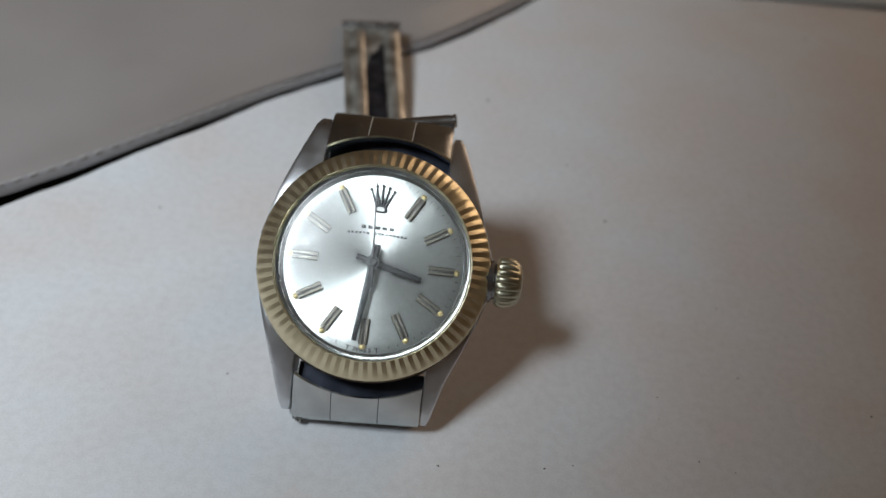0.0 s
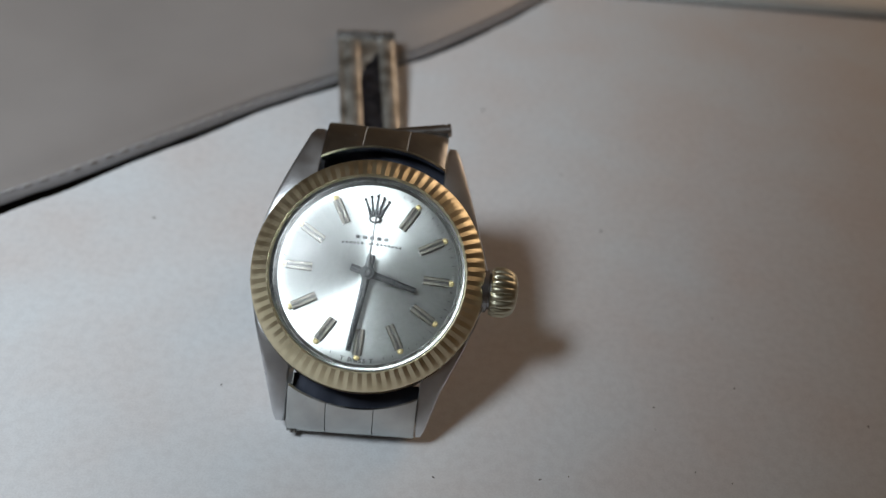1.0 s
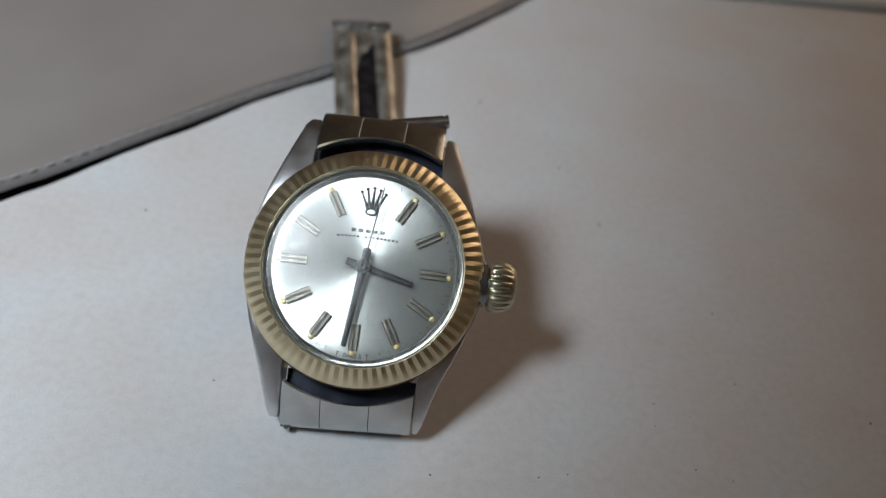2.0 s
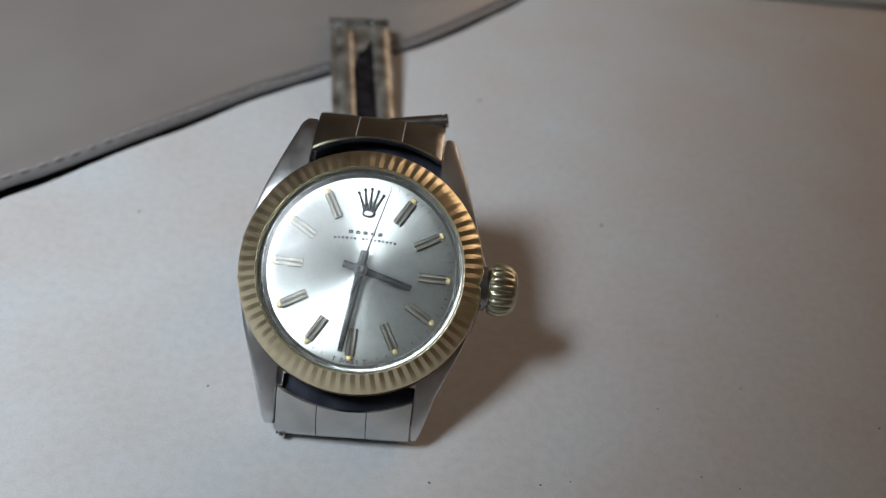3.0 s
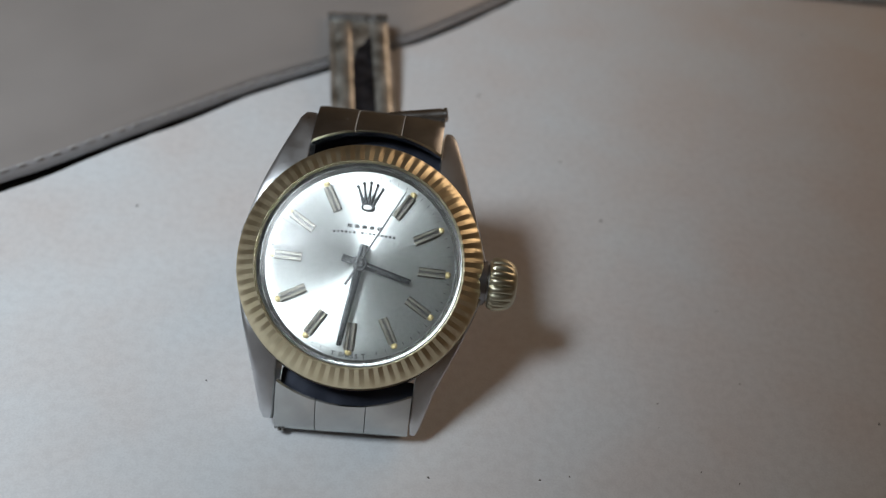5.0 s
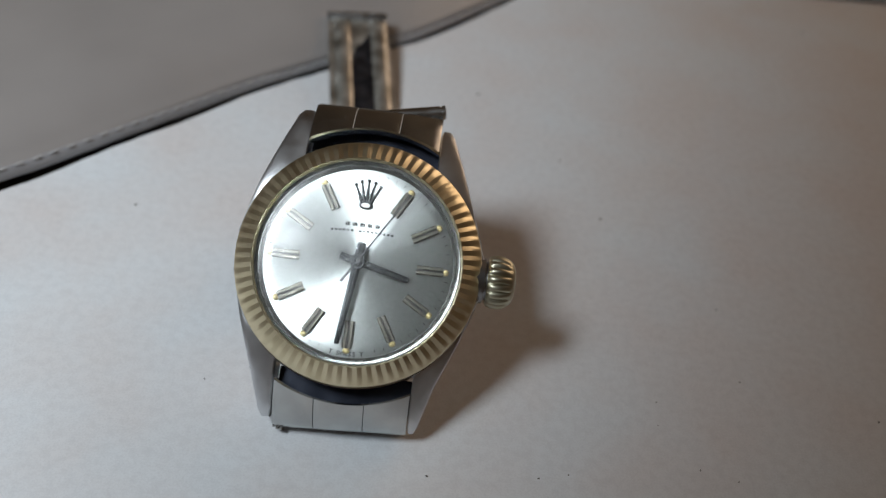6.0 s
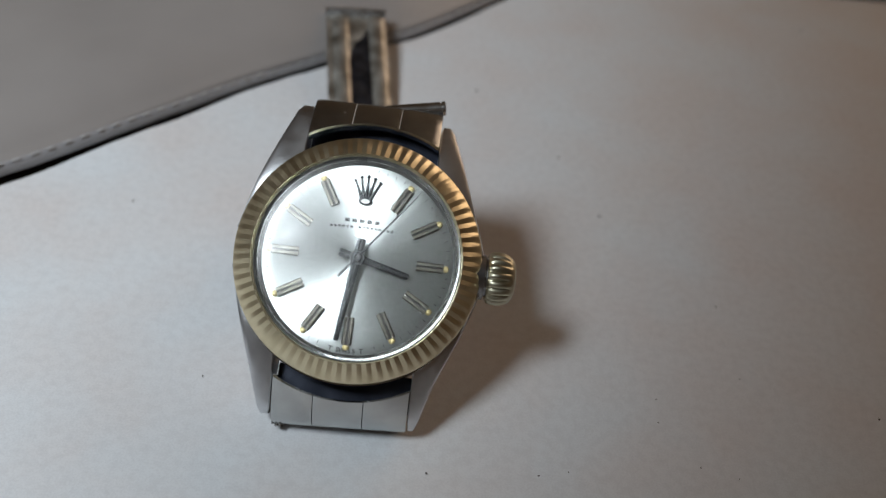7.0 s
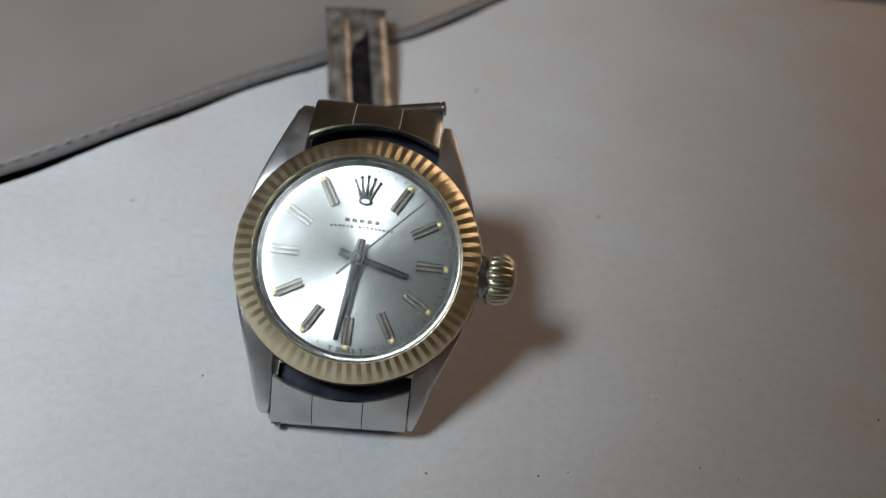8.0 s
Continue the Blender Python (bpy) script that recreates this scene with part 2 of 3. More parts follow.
def build_under():
    bm = bmesh.new()
    box(bm, -400, 600, -700, 500, -6, -0.9, 1)
    ob = part("floor_base", bm, UNDER)
    tagged(ob, "black cloth base under the white paper", "floor", kind="structure")
    bm = bmesh.new()
    box(bm, -700, 800, -900, 700, -40, -6.2, 3)
    ob = part("table_top", bm, WOOD)
    tagged(ob, "dark wooden table top beneath the cloth base", "table", kind="structure")


def build_cloth_wall(name, points, profile, mat, label, seed, fold):
    """A hanging cloth wall: profile gives (setback, height) pairs."""
    line = along(points, 1.5)
    bm = bmesh.new()
    rows = []
    for i, p in enumerate(line):
        out = sideways(line, i)
        col = []
        for k, (back, high) in enumerate(profile):
            amp = fold * min(1.0, back / 14)
            f = amp * noise.noise(Vector((i * 0.03 + seed, back * 0.03, seed)))
            f += 0.22 * amp * noise.noise(Vector((i * 0.11 + back * 0.05, back * 0.1, seed + 4)))
            q = p + out * back
            col.append(bm.verts.new((q.x, q.y, high + f)))
        rows.append(col)
    for a, b in zip(rows, rows[1:]):
        for j in range(len(a) - 1):
            bm.faces.new((a[j], a[j + 1], b[j + 1], b[j]))
    ob = part(name, bm, mat, smooth=180)
    mod = ob.modifiers.new("thickness", "SOLIDIFY")
    mod.thickness, mod.offset = 0.0006, 1.0
    return tagged(ob, label, "backdrop", kind="structure")


def build_hem(parent):
    """Folded binding along the foot of the cloth wall, with stitches."""
    line = along(EDGE, 1.2)
    bm = bmesh.new()
    rings = []
    for i, p in enumerate(line):
        out = sideways(line, i)
        lift = 1.0 + 1.45 * max(0.0, min(1.0, (-20 - p.x) / 40)) + 0.22 * noise.noise(Vector((i * 0.06, 2, 7)))
        ring = []
        for k in range(12):
            a = 2 * math.pi * k / 12
            r = 1.0 + 0.12 * noise.noise(Vector((i * 0.3, k, 3)))
            thin = 1.0 - 0.35 * max(0.0, min(1.0, (p.x + 30) / 40)) + 0.25 * max(0.0, min(1.0, (-20 - p.x) / 40))
            q = p + out * (1.0 + 0.55 * math.cos(a) * r)
            ring.append((q.x, q.y, lift + 0.9 * thin * math.sin(a) * r))
        rings.append(ring)
    loft(bm, rings)
    hem = part("hem", bm, HEM, parent, "grey folded cloth binding along the foot")
    bm = bmesh.new()
    for i in range(0, len(line) - 2, 2):
        p, q = line[i], line[i + 1]
        out = sideways(line, i)
        lift = 1.98 + 1.6 * max(0.0, min(1.0, (-20 - p.x) / 40))
        c = (p + q) / 2 + out * 0.62
        d = (q - p).normalized() * 0.62
        rings = []
        for s, w in ((-1, 0.05), (-0.5, 0.12), (0.5, 0.12), (1, 0.05)):
            m = c + d * s
            rings.append([(m.x + out.x * w * math.cos(a) , m.y + out.y * w * math.cos(a), lift + w * math.sin(a)) for a in (0, 1.57, 3.14, 4.71)])
        loft(bm, rings)
    ob = part("stitching", bm, THREAD, hem, "pale sewing thread")
    ob["kind"] = "stuff"


build_under()
build_paper()
near_wall = build_cloth_wall("backdrop_cloth", EDGE, [(1.3, 1.6), (1.35, 2.2), (1.9, 2.6), (2.6, 2.9), (3.4, 3.5), (4.4, 4.2), (5.6, 4.9), (7.2, 5.7), (9, 6.3), (12, 6.9), (16, 7.3), (22, 7.8), (32, 8.9), (50, 12), (90, 24), (150, 44)],
                             CLOTH, "grey nylon cloth with a stitched hem lying beside the paper", 1.0, 1.6)
build_hem(near_wall)
build_cloth_wall("wall_north", FAR, [(0.7, 0.3), (1.0, 0.9), (1.8, 1.4), (3.5, 1.8), (10, 2.6), (40, 5)], FAR_CLOTH, "pale nylon cloth rising slowly beyond the far rim", 5.0, 0.6)


def build_room():
    for name, dims, label in (
            ("floor", (-1500, 1500, -1500, 1500, -800, -760), "dark floor of the room"),
            ("ceiling", (-1500, 1500, -1500, 1500, 1640, 1680), "plain pale ceiling of the room"),
            ("wall_room_left", (-1540, -1500, -1500, 1500, -760, 1640), "plain warm-painted room wall"),
            ("wall_room_right", (1500, 1540, -1500, 1500, -760, 1640), "plain warm-painted room wall"),
            ("wall_room_back", (-1500, 1500, -1540, -1500, -760, 1640), "plain warm-painted room wall"),
            ("wall_room_front", (-1500, 1500, 1500, 1540, -760, 1640), "plain warm-painted room wall")):
        bm = bmesh.new()
        box(bm, *dims)
        tagged(part(name, bm, CEILING_PAINT if name == "ceiling" else WALL_PAINT, smooth=0), label, name.split("_")[0], kind="structure")


build_room()

# ---- the watch ----
TILT = 50.0
FACE = pose(0, 0, 0.0165, 90 - TILT, 0, 0)   # x to the three, y to the twelve, z out of the dial
watch = new("wristwatch")
tagged(watch, "steel and gold wristwatch with silver dial propped on white paper", "watch")


def wpart(name, bm, mat, label="", parent=None, smooth=35.0):
    ob = part(name, bm, mat, watch if parent is None else parent, label, FACE if parent is None else None, smooth)
    return ob


def clock(deg, r):
    a = radians(deg)
    return r * math.sin(a), r * math.cos(a)


def build_case():
    bm = bmesh.new()
    loft(bm, lathe(bm, [(9.0, -8.4), (10.2, -8.3), (10.9, -7.4), (11.8, -5.6), (12.6, -5.0), (13.05, -4.4), (13.15, -3.0), (13.15, -1.2), (13.05, -0.75), (12.2, -0.5)], 128))
    case = wpart("case", bm, STEEL, "polished steel watch case")
    # outer half-widths of the four lugs at four distances from the middle
    flare = {(1, 1): (13.1, 11.4, 9.75, 8.0), (1, -1): (13.1, 11.45, 9.4, 8.05), (-1, 1): (13.1, 11.85, 10.35, 8.9), (-1, -1): (13.05, 11.6, 10.05, 8.7)}
    reach = {(1, 1): 16.2, (1, -1): 17.0, (-1, 1): 16.9, (-1, -1): 17.0}
    for sx in (1, -1):
        for sy in (1, -1):
            bm = bmesh.new()
            rings = []
            for k in range(19):
                v = 2.0 + (reach[sx, sy] - 2.0) * k / 18
                f = v / 16.5
                xo = float(np.interp(v, (2, 7, 12, 16.8), flare[sx, sy]))
                xi = 7.42 if sx < 0 and sy < 0 else 6.98 if sx > 0 and sy > 0 else 7.12 if sx > 0 else 7.25
                top = -0.35 - 3.3 * max(0, (f - 0.42) / 0.58)**1.5
                bot = -4.9 - 1.0 * f
                c = 0.55 if f < 0.97 else 0.4
                if k == 18:
                    top, bot, xo, xi = top - 0.35, bot + 0.35, xo - 0.2, xi + 0.2
                ring = [(xi, bot), (xo - 0.3, bot), (xo, bot + 0.3), (xo, top - c), (xo - 0.12, top - c * 0.35), (xo - c, top), (xi + 0.12, top), (xi, top - 0.12)]
                rings.append([(sx * x, sy * v, w) for x, w in ring])
            loft(bm, rings)
            part("lug", bm, LUG_STEEL, case, smooth=28)
    return case


def build_bezel():
    bm = bmesh.new()
    flutes, per = 72, 4
    n = flutes * per
    profile = [(12.8, -0.6, 0.0), (12.92, -0.4, 0.0), (12.94, -0.1, 0.1), (12.86, 0.18, 0.6), (12.62, 0.45, 1.0), (11.7, 1.1, 1.0), (10.86, 1.56, 1.0), (10.83, 1.3, 1.0), (10.72, 1.2, 0.0), (10.66, 0.2, 0.0), (10.66, -0.6, 0.0)]
    rings = []
    for r, h, d in profile:
        ring = []
        for i in range(n):
            a = 2 * math.pi * i / n
            tooth = (0.0, 0.5, 1.0, 0.5)[i % per]
            lift = (tooth - 0.5) * 0.17 * d
            ring.append((r * math.cos(a), r * math.sin(a), h + lift))
        rings.append(ring)
    loft(bm, rings + [rings[0]], caps=False)
    bmesh.ops.remove_doubles(bm, verts=bm.verts, dist=1e-5)
    wpart("bezel", bm, GOLD, "fluted yellow gold bezel", smooth=20)
    bm = bmesh.new()
    rings = lathe(bm, [(10.64, 0.8), (10.4, 0.78), (10.1, 0.4), (10.02, 0.0), (10.64, -0.2)], 128)
    loft(bm, rings + [rings[0]], caps=False)
    bmesh.ops.remove_doubles(bm, verts=bm.verts, dist=1e-5)
    wpart("inner_ring", bm, RING_STEEL, "dark ring round the dial")


def build_crystal():
    bm = bmesh.new()
    outer = [(10.62, 0.85), (10.62, 1.25), (10.55, 1.45), (10.3, 1.60), (10.1, 1.66)]
    for k in range(10):
        r = 9.9 * (1 - k / 10)
        outer.append((r, 2.36 - r * r / 140))
    outer.append((0.02, 2.36))
    inner = [(0.02, 1.66)] + [(9.8 * k / 8, 1.66 - (9.8 * k / 8)**2 / 200) for k in range(1, 9)] + [(10.15, 1.05), (10.2, 0.85)]
    rings = lathe(bm, outer + inner, 96)
    loft(bm, rings + [rings[0]], caps=False)
    bmesh.ops.remove_doubles(bm, verts=bm.verts, dist=1e-5)
    ob = wpart("crystal", bm, CRYSTAL, "domed clear acrylic crystal with fine scratches", smooth=50)
    ob.visible_shadow = False


def build_dial():
    bm = bmesh.new()
    loft(bm, lathe(bm, [(10.3, -0.5), (10.3, 0.0), (9.0, 0.0), (6, 0.0), (3, 0.0), (0.3, 0.0)], 128))
    dial = wpart("dial", bm, DIAL, "silver dial brushed from the middle outward")
    # minute track
    bm = bmesh.new()
    for m in range(60):
        if (m % 5 == 0 and m) or m in (28, 29, 31, 32):
            continue
        a = radians(m * 6)
        s, c = math.sin(a), math.cos(a)

        def at(r, q):
            return (r * s + q * c, r * c - q * s)
        ring = [at(9.25, -0.04), at(9.25, 0.04), at(9.58, 0.04), at(9.58, -0.04)]
        loft(bm, [[(*p, 0.005) for p in ring], [(*p, 0.02) for p in ring]])
    part("minute_track", bm, INK, dial, "thin printed minute strokes", smooth=0)
    # maker's lines stay plain bars
    bm = bmesh.new()
    for k in range(5):
        x = -1.85 + 0.775 * k
        box(bm, x, x + 0.50, 3.76, 4.14, 0.005, 0.02)
    part("upper_bars", bm, INK, dial, "row of printed bars", smooth=0)
    bm = bmesh.new()
    for k in range(16):
        if k == 6:
            continue
        x = -3.3 + 0.42 * k
        y = 3.30 - 0.012 * x * x
        box(bm, x, x + 0.27, y - 0.12, y + 0.12, 0.005, 0.02)
    part("lower_bars", bm, INK, dial, "row of small printed bars", smooth=0)
    # origin mark at the six
    for ch, deg in (("T", 189.6), ("S", 185.0), ("W", 182.1), ("I", 179.7), ("S", 177.7), ("S", 175.0), ("T", 170.4)):
        cu = bpy.data.curves.new("letter", "FONT")
        cu.body, cu.size, cu.align_x, cu.align_y, cu.resolution_u, cu.offset = ch, 0.74, "CENTER", "CENTER", 3, 0.018
        tmp = new("letter_curve", cu)
        me = bpy.data.meshes.new_from_object(tmp.evaluated_get(bpy.context.evaluated_depsgraph_get()))
        bpy.data.objects.remove(tmp)
        bm = bmesh.new()
        bm.from_mesh(me)
        bpy.data.meshes.remove(me)
        x, y = clock(deg, 9.62)
        bmesh.ops.transform(bm, matrix=Matrix.Translation((x, y, 0.03)) @ Matrix.Rotation(radians(180 - deg), 4, "Z"), verts=bm.verts)
        part("letter", bm, INK, dial, smooth=0)
    return dial


def build_markers():
    for h in range(1, 12):
        deg = 30 * h
        bm = bmesh.new()
        sec = [(-0.48, 0.0), (-0.48, 0.22), (-0.38, 0.34), (-0.12, 0.34), (-0.05, 0.2), (0.05, 0.2), (0.12, 0.34), (0.38, 0.34), (0.48, 0.22), (0.48, 0.0)]
        loft(bm, [[(x, y, w) for x, w in sec] for y in (6.1, 8.95)])
        turn = Matrix.Rotation(-radians(deg), 4, "Z")
        ob = wpart("hour_marker", bm, MARKER, "faceted baton hour marker", smooth=15)
        ob.matrix_basis = FACE @ turn
        bm = bmesh.new()
        box(bm, -0.055, 0.055, 6.12, 8.93, 0.19, 0.225)
        part("inlay", bm, INLAY, ob, "black centre line", smooth=0)
        bm = bmesh.new()
        bmesh.ops.create_uvsphere(bm, u_segments=14, v_segments=8, radius=0.36)
        for v in bm.verts:
            v.co.z = max(v.co.z, -0.05) * 0.8 + 0.05
            v.co.y = v.co.y * 1.0 + 9.22
        part("lume_dot", bm, LUME, ob, "aged cream luminous dot", smooth=60)


def build_emblem():
    """Applied five-pointed ornament at the twelve."""
    bm = bmesh.new()
    for k, (ang, ln) in enumerate(((-26, 2.35), (-13, 2.6), (0, 2.75), (13, 2.6), (26, 2.35))):
        a = radians(ang)
        d, s = Vector((math.sin(a), math.cos(a), 0)), Vector((math.cos(a), -math.sin(a), 0))
        foot = Vector((0.105 * (k - 2) * 1.8, 6.25, 0))
        rings = []
        for f, w in ((0, 0.24), (0.5, 0.12), (0.84, 0.065)):
            c = foot + d * ln * f
            rings.append([tuple(c + s * w), tuple(c + s * w * 0.5 + Vector((0, 0, 0.3))), tuple(c - s * w * 0.5 + Vector((0, 0, 0.3))), tuple(c - s * w)])
        loft(bm, rings)
        tip = foot + d * ln * 0.9
        bmesh.ops.create_uvsphere(bm, u_segments=10, v_segments=6, radius=0.17, matrix=Matrix.Translation(tip + Vector((0, 0, 0.14))))
    ring = []
    for k in range(20):
        a = 2 * math.pi * k / 20
        ring.append((math.cos(a), math.sin(a)))
    loft(bm, [[(0.72 * c, 6.05 + 0.42 * s, 0.0) for c, s in ring], [(0.7 * c, 6.05 + 0.40 * s, 0.3) for c, s in ring], [(0.5 * c, 6.03 + 0.26 * s, 0.33) for c, s in ring]])
    wpart("emblem", bm, POINTER_STEEL, "small applied five-pointed metal ornament", smooth=30)
    bm = bmesh.new()
    loft(bm, [[(0.46 * c, 6.03 + 0.24 * s, h) for c, s in ring] for h in (0.33, 0.36)])
    wpart("emblem_centre", bm, PALE, "bright oval in the ornament")


def baton(bm, length, tail, w0, w1, h, thick):
    """A pointer with two sloping flanks and a groove."""
    rings = []
    for y, w in ((-tail, w0 * 0.95), (-tail + 0.12, w0), (0, w0), (length * 0.5, (w0 + w1) / 2), (length - 0.15, w1), (length, w1 * 0.8)):
        sec = [(-w, 0), (-w, thick * 0.5), (-w * 0.3, thick), (-w * 0.14, thick * 0.7), (w * 0.14, thick * 0.7), (w * 0.3, thick), (w, thick * 0.5), (w, 0)]
        rings.append([(x, y, h + z) for x, z in sec])
    loft(bm, rings)


def build_dial_pointers():
    bm = bmesh.new()
    baton(bm, 5.6, 1.95, 0.40, 0.30, 0.55, 0.16)
    hour = wpart("hour_pointer", bm, POINTER_STEEL, "dark steel baton hour pointer", smooth=15)
    bm = bmesh.new()
    baton(bm, 8.7, 2.0, 0.44, 0.26, 0.85, 0.16)
    minute = wpart("minute_pointer", bm, POINTER_STEEL, "dark steel baton minute pointer", smooth=15)
    bm = bmesh.new()
    rings = []
    for y, w in ((-2.7, 0.14), (-1.2, 0.13), (0, 0.11), (5, 0.085), (8.9, 0.06)):
        rings.append([(-w, y, 1.2), (w, y, 1.2), (w * 0.7, y, 1.27), (-w * 0.7, y, 1.27)])
    loft(bm, rings)
    second = wpart("second_pointer", bm, BLUED, "thin steel second pointer", smooth=15)
    bm = bmesh.new()
    loft(bm, lathe(bm, [(0.80, 0.5), (0.80, 1.10), (0.74, 1.15), (0.52, 1.15), (0.50, 1.32), (0.44, 1.36), (0.22, 1.36), (0.17, 1.24), (0.03, 1.24)], 28))
    wpart("centre_boss", bm, POINTER_STEEL, "round steel boss over the pointers")
    return hour, minute, second


def build_crown():
    bm = bmesh.new()
    n, per = 18, 6
    rings = []
    for x, r, d in ((13.6, 2.0, 0), (13.64, 2.45, 0.1), (13.85, 2.70, 0.6), (14.25, 2.84, 1.15), (14.8, 2.86, 1.2), (15.35, 2.76, 1.1), (15.8, 2.58, 0.7), (16.1, 2.38, 0.15), (16.4, 2.1, 0), (16.62, 1.5, 0), (16.7, 0.6, 0)):
        ring = []
        for i in range(n * per):
            a = 2 * math.pi * i / (n * per)
            cut = abs(math.sin(math.pi * i / per))
            rr = r - 0.24 * d * (1 - cut**0.8) if i % per else r - 0.28 * d
            ring.append((x, rr * math.cos(a) - 0.05, rr * math.sin(a) - 2.0))
        rings.append(ring)
    loft(bm, rings)
    crown = wpart("winding_crown", bm, CROWN_GOLD, "ribbed worn gold winding crown", smooth=40)
    bm = bmesh.new()
    loft(bm, [[(x, r * math.cos(2 * math.pi * k / 32) - 0.05, r * math.sin(2 * math.pi * k / 32) - 2.0) for k in range(32)] for x, r in ((12.3, 2.5), (13.32, 2.4), (13.4, 2.05), (14.0, 2.05))])
    part("tube", bm, DARK_STEEL, crown, "dark steel tube under the crown")


def build_end_link(sign, name):
    """Three-part end piece, concentric with the bezel, bent away from the dial."""
    link = None
    for x0, x1 in (((-7.15, -2.68), (-2.60, 2.40), (2.48, 6.92)) if sign > 0 else ((-7.15, -2.82), (-2.74, 2.42), (2.50, 7.05))):
        bm = bmesh.new()
        rings = []
        n = 9
        for i in range(n):
            x = x0 + (x1 - x0) * i / (n - 1)
            rim = math.sqrt(14.6**2 - x * x)
            crown = 0.25 * (1 - (x / 7.2)**2)
            edge = 0.14 if i in (0, n - 1) else 0.0
            ring = []
            for f, w in ((0.0, -1.2), (0.05, -1.02), (0.35, -1.75), (0.7, -2.75), (0.9, -3.6), (1.0, -4.8), (1.0, -5.6), (0.96, -6.3)):
                end = 18.0 if sign > 0 else 17.6 - 0.05 * x
                ring.append((x, sign * (rim + (end - rim) * f), w + crown - edge))
            for f, w in ((0.85, -6.2), (0.78, -4.9), (0.5, -3.6), (0.2, -2.9), (0.0, -2.6)):
                ring.append((x, sign * (rim + ((18.0 if sign > 0 else 17.6 - 0.05 * x) - rim) * f), w))
            rings.append(ring)
        loft(bm, rings)
        if link is None:
            link = wpart(name, bm, BRUSHED, "brushed steel end link of the bracelet", smooth=40)
        else:
            part("segment", bm, BRUSHED, link, smooth=40)
    if sign > 0:
        # pale strips paint the light caught by the polished seam edges
        for seam in (-2.64, 2.44):
            bm = bmesh.new()
            rings = []
            for x in (seam - 0.1, seam, seam + 0.1):
                rim = math.sqrt(14.6**2 - x * x)
                crown = 0.25 * (1 - (x / 7.2)**2) - 0.15
                rings.append([(x, rim + (18.0 - rim) * f, w + crown) for f, w in ((0.06, -1.05), (0.35, -1.75), (0.7, -2.75), (0.9, -3.6), (0.99, -4.8), (0.9, -5.0), (0.6, -3.8), (0.1, -2.2))])
            loft(bm, rings)
            part("groove", bm, SEAM_GLINT, link, "pale strip painted as edge glint between segments", smooth=30)
    if sign < 0:
        for x0, x1, v in ((-7.2, -6.9, 18.05), (-6.82, -6.5, 18.25), (-6.42, -6.1, 18.3)):
            bm = bmesh.new()
            box(bm, x0, x1, -v, -17.2, -6.4, -4.7, 0.08)
            part("pin_knuckle", bm, BRUSHED, link, smooth=30)
    # inner plate, coloured dark for the shade in the gap behind the end piece
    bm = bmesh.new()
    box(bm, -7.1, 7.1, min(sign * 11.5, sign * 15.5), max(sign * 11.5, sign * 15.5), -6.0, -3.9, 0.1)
    part("shade_plate", bm, GAP_SHADE, link, "plate coloured dark for the shade under the link")


def bracelet_link(m, width):
    """One bracelet link: three flat bars and a rolled pin tube."""
    bm = bmesh.new()
    w = width / 3
    box(bm, -width / 2, -width / 2 + w - 0.08, -2.4, 2.4, -0.6, 0.7, 0.2)
    ob = part("bracelet_link", bm, BRUSHED, watch, basis=m, smooth=30)
    for k in (1, 2):
        bm = bmesh.new()
        box(bm, -width / 2 + k * w, -width / 2 + (k + 1) * w - 0.08, -2.4, 2.4, -0.6, 0.7, 0.2)
        part("segment", bm, BRUSHED, ob, smooth=30)
    bm = bmesh.new()
    loft(bm, [[(x, 2.75 + 0.6 * math.cos(2 * math.pi * k / 16), 0.6 * math.sin(2 * math.pi * k / 16)) for k in range(16)] for x in (-width / 2, width / 2)])
    part("pin_tube", bm, STEEL, ob)


def build_bracelet():
    build_end_link(1, "upper_end_link")
    build_end_link(-1, "lower_end_link")
    # under the case, flat on the paper
    for k in range(4):
        bracelet_link(pose(0, (-6.2 + 5.9 * k) * MM, 0.9 * MM, 0, 0, 0 if k else -2), 13.6 - 0.5 * k)
    # behind the case, down to the paper
    way = [(17.6, 21.4, -54), (20.8, 16.4, -58), (23.8, 11.2, -58), (27.2, 6.4, -46), (31.9, 3.0, -22), (37.6, 1.6, 2), (43.4, 1.3, 6)]
    for k, (y, z, a) in enumerate(way):
        bracelet_link(pose(-0.8 * k * MM, y * MM, z * MM, a, 0, 3), 13.0 - 0.45 * k)
    # rolled tube of the next link, standing a little proud and askew
    bm = bmesh.new()
    rings = []
    for f, r in ((0, 0.5), (0.02, 0.72), (0.9, 0.76), (0.905, 0.64), (0.93, 0.64), (0.935, 0.78), (0.985, 0.78), (1, 0.6)):
        c = Vector((0.5, 17.5, -5.0)).lerp(Vector((7.1, 18.85, -5.2)), f)
        rings.append([tuple(c + Vector((-0.2 * math.cos(a), math.cos(a), math.sin(a))) * r) for a in [2 * math.pi * k / 20 for k in range(20)]])
    loft(bm, rings)
    wpart("spring_tube", bm, STEEL, "polished rolled tube of the next link")


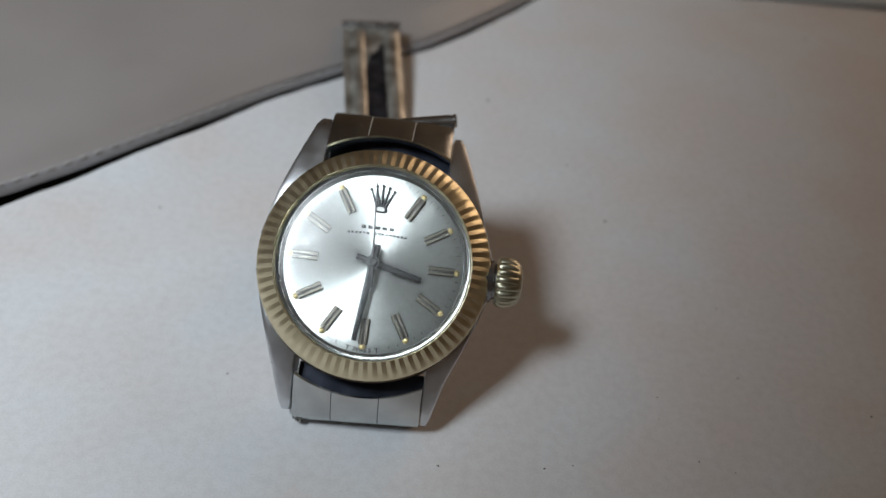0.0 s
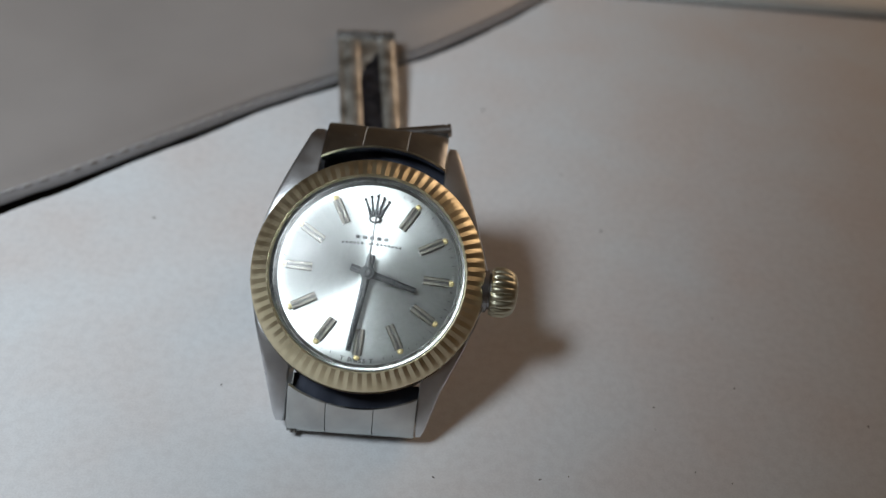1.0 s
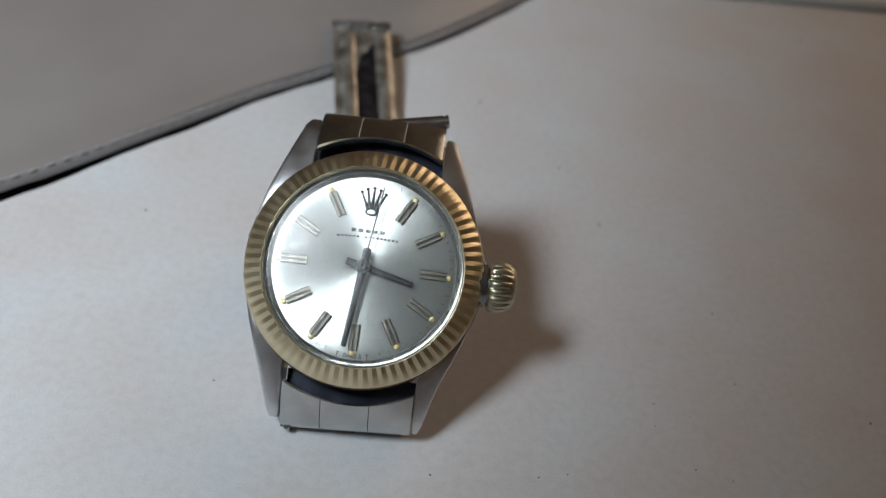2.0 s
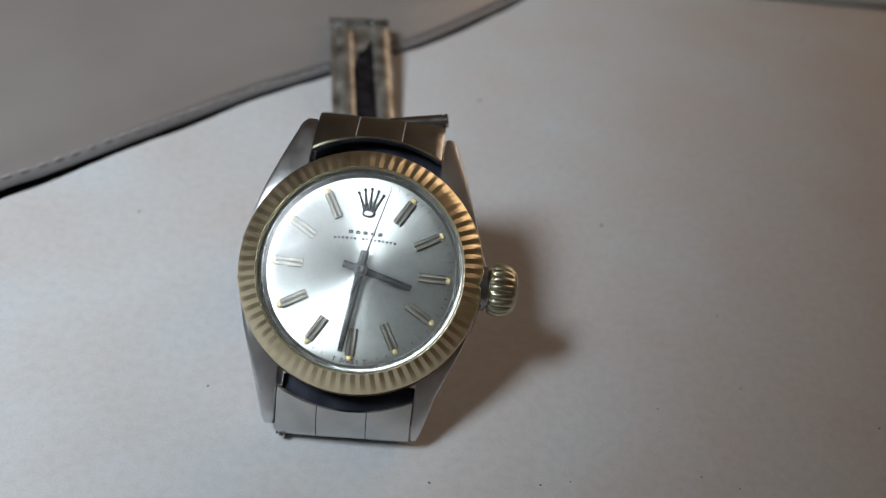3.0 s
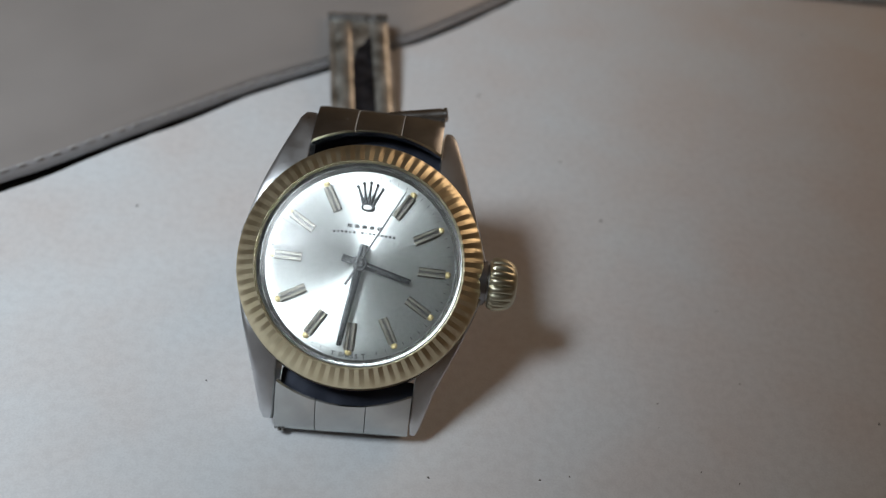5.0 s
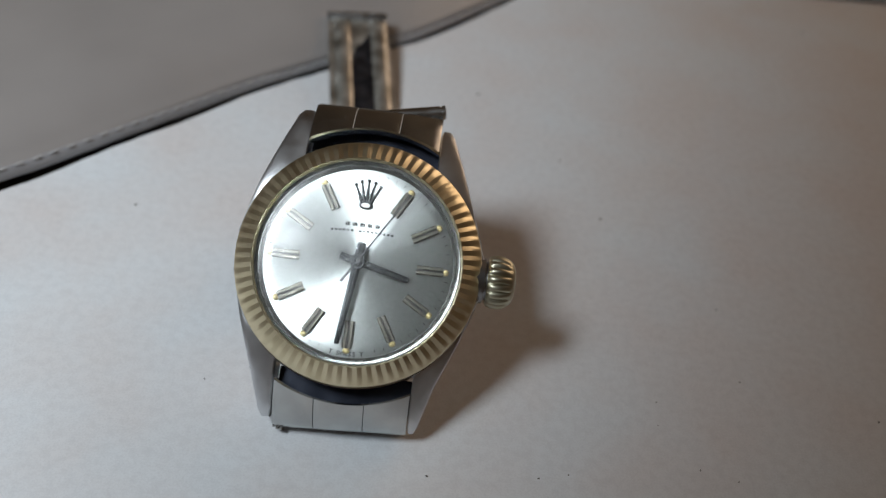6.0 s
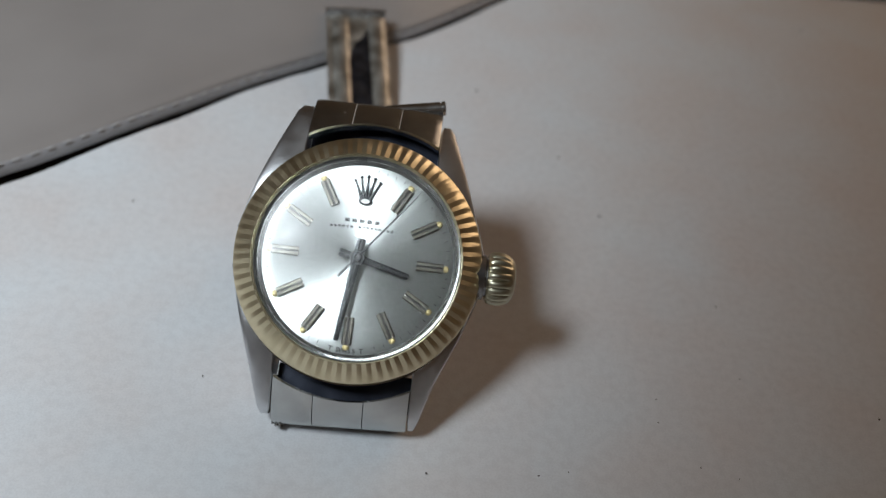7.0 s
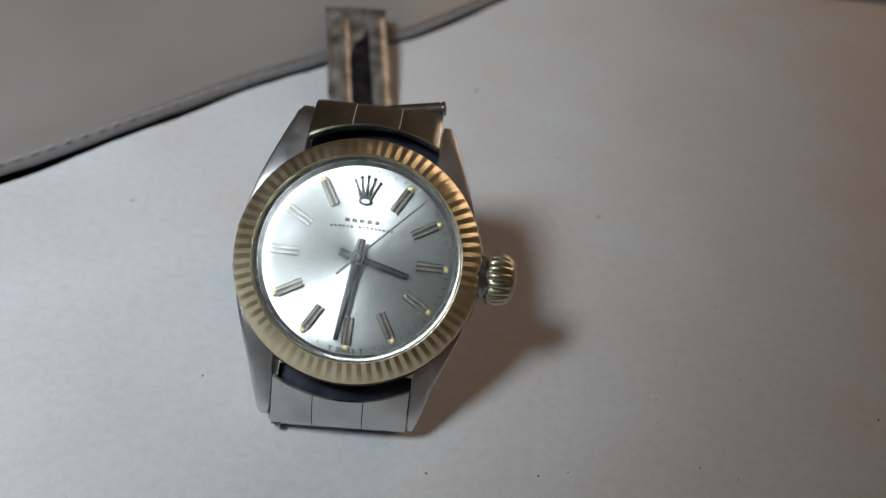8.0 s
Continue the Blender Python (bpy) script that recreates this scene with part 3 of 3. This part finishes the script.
def build_clasp():
    """Opened folding blade of the clasp, rising away behind the case."""
    base, top = Vector((-6.35, 49.3, 0.8)), Vector((-10.8, 72.2, 5.9))
    d = (top - base)
    length = d.length
    d.normalize()
    side = Vector((0.968, 0.25, 0.0))
    side = (side - d * side.dot(d)).normalized()
    up = side.cross(d)
    m = Matrix((( side.x, d.x, up.x, base.x * MM), (side.y, d.y, up.y, base.y * MM), (side.z, d.z, up.z, base.z * MM), (0, 0, 0, 1)))
    def ridge(mid, half, high):
        return [(mid - half * math.cos(math.pi * k / 8), 0.08 + high * math.sin(math.pi * k / 8)) for k in range(9)]
    sec = [(-4.65, -0.5), (-4.65, 0.1)] + ridge(-2.4, 1.25, 0.5) + ridge(3.2, 1.25, 0.5) + [(4.65, 0.0), (4.65, -0.5)]
    bm = bmesh.new()
    rings = []
    for f, k in ((0, 1.0), (0.3, 1), (0.8, 1), (0.9, 0.95), (0.97, 0.55), (1.0, 0.3)):
        rings.append([(x * 1.07 + (0.6 * (1 - f) if x > 4.5 else 0), f * length, (0.1 + (z - 0.1) * k) if z > 0.1 else z) for x, z in sec])
    loft(bm, rings)
    blade = part("clasp_blade", bm, BLADE, watch, "open folded clasp blade, stained steel", m, smooth=25)
    bm = bmesh.new()
    # blue-black plate over the lower channel, its far end cut aslant
    shape = [(-1.25, 0.2), (2.0, 0.2), (2.0, length * 0.84), (1.5, length * 0.81), (0.7, length * 0.74), (-0.3, length * 0.70), (-0.9, length * 0.62), (-1.25, length * 0.54)]
    loft(bm, [[(x, y, z) for x, y in shape] for z in (0.09, 0.13)])
    part("channel_floor", bm, BLUE_BLACK, blade, "dark scratched bottom of the channel")
    for x0, x1, r in ((-5.15, -2.5, 0.76), (-2.43, 2.5, 0.82), (2.58, 5.15, 0.76)):
        bm = bmesh.new()
        rings = []
        for x, k in ((x0, 0.8), (x0 + 0.12, 1), (x1 - 0.12, 1), (x1, 0.8)):
            rings.append([(x, length + 0.35 + r * k * math.cos(2 * math.pi * i / 20), 0.1 + r * k * math.sin(2 * math.pi * i / 20)) for i in range(20)])
        loft(bm, rings)
        part("hinge_knuckle", bm, HINGE, blade, "polished hinge knuckle")


build_case()
build_bezel()
build_dial()
build_markers()
build_emblem()
hour_pointer, minute_pointer, second_pointer = build_dial_pointers()
build_crystal()
build_crown()
build_bracelet()
build_clasp()

# ---- specks on the paper ----


def build_specks():
    spots = [(24.8, 46.0, 0.33), (30.5, 32.9, 0.28), (-33.6, 23.7, 0.26), (11.3, 62.2, 0.35), (-16.3, -4.5, 0.2), (9.8, -13.7, 0.2), (24.9, -11.4, 0.18), (45.0, 17.0, 0.25), (62.0, 1.3, 0.24), (43.6, -9.6, 0.14), (74.4, 99.8, 0.35), (21.7, -12.3, 0.16), (35.5, 0.2, 0.15), (35.4, -3.2, 0.13), (39.5, -8.7, 0.15), (46.1, 4.9, 0.16)]
    rnd = random.Random(4)
    first = None
    for x, y, r in spots:
        bm = bmesh.new()
        bmesh.ops.create_icosphere(bm, subdivisions=1, radius=1.0)
        for v in bm.verts:
            v.co *= rnd.uniform(0.6, 1.2)
        bmesh.ops.scale(bm, vec=(r * rnd.uniform(0.5, 1.1), r * 0.6, r * 0.35), verts=bm.verts)
        bmesh.ops.rotate(bm, cent=(0, 0, 0), matrix=Matrix.Rotation(rnd.uniform(0, 3), 3, "Z"), verts=bm.verts)
        ob = part("lint_speck", bm, SPECK, basis=pose(x * MM, y * MM, r * 0.2 * MM))
        tagged(ob, "tiny dark speck of lint on the white paper", "speck", "specks on the paper")


build_specks()


def motions():
    """The pointers turn about the dial's axis."""
    def turned(deg):
        return FACE @ Matrix.Rotation(-radians(deg), 4, "Z")
    walk(second_pointer, [(t, turned(-4.3 + 6 * t)) for t in (0, 2, 4, 6, 8)])
    walk(minute_pointer, [(t, turned(187.0 + 0.1 * (t - 7.5))) for t in (0, 4, 8)])
    walk(hour_pointer, [(t, turned(103.5 + t / 120)) for t in (0, 8)])


motions()
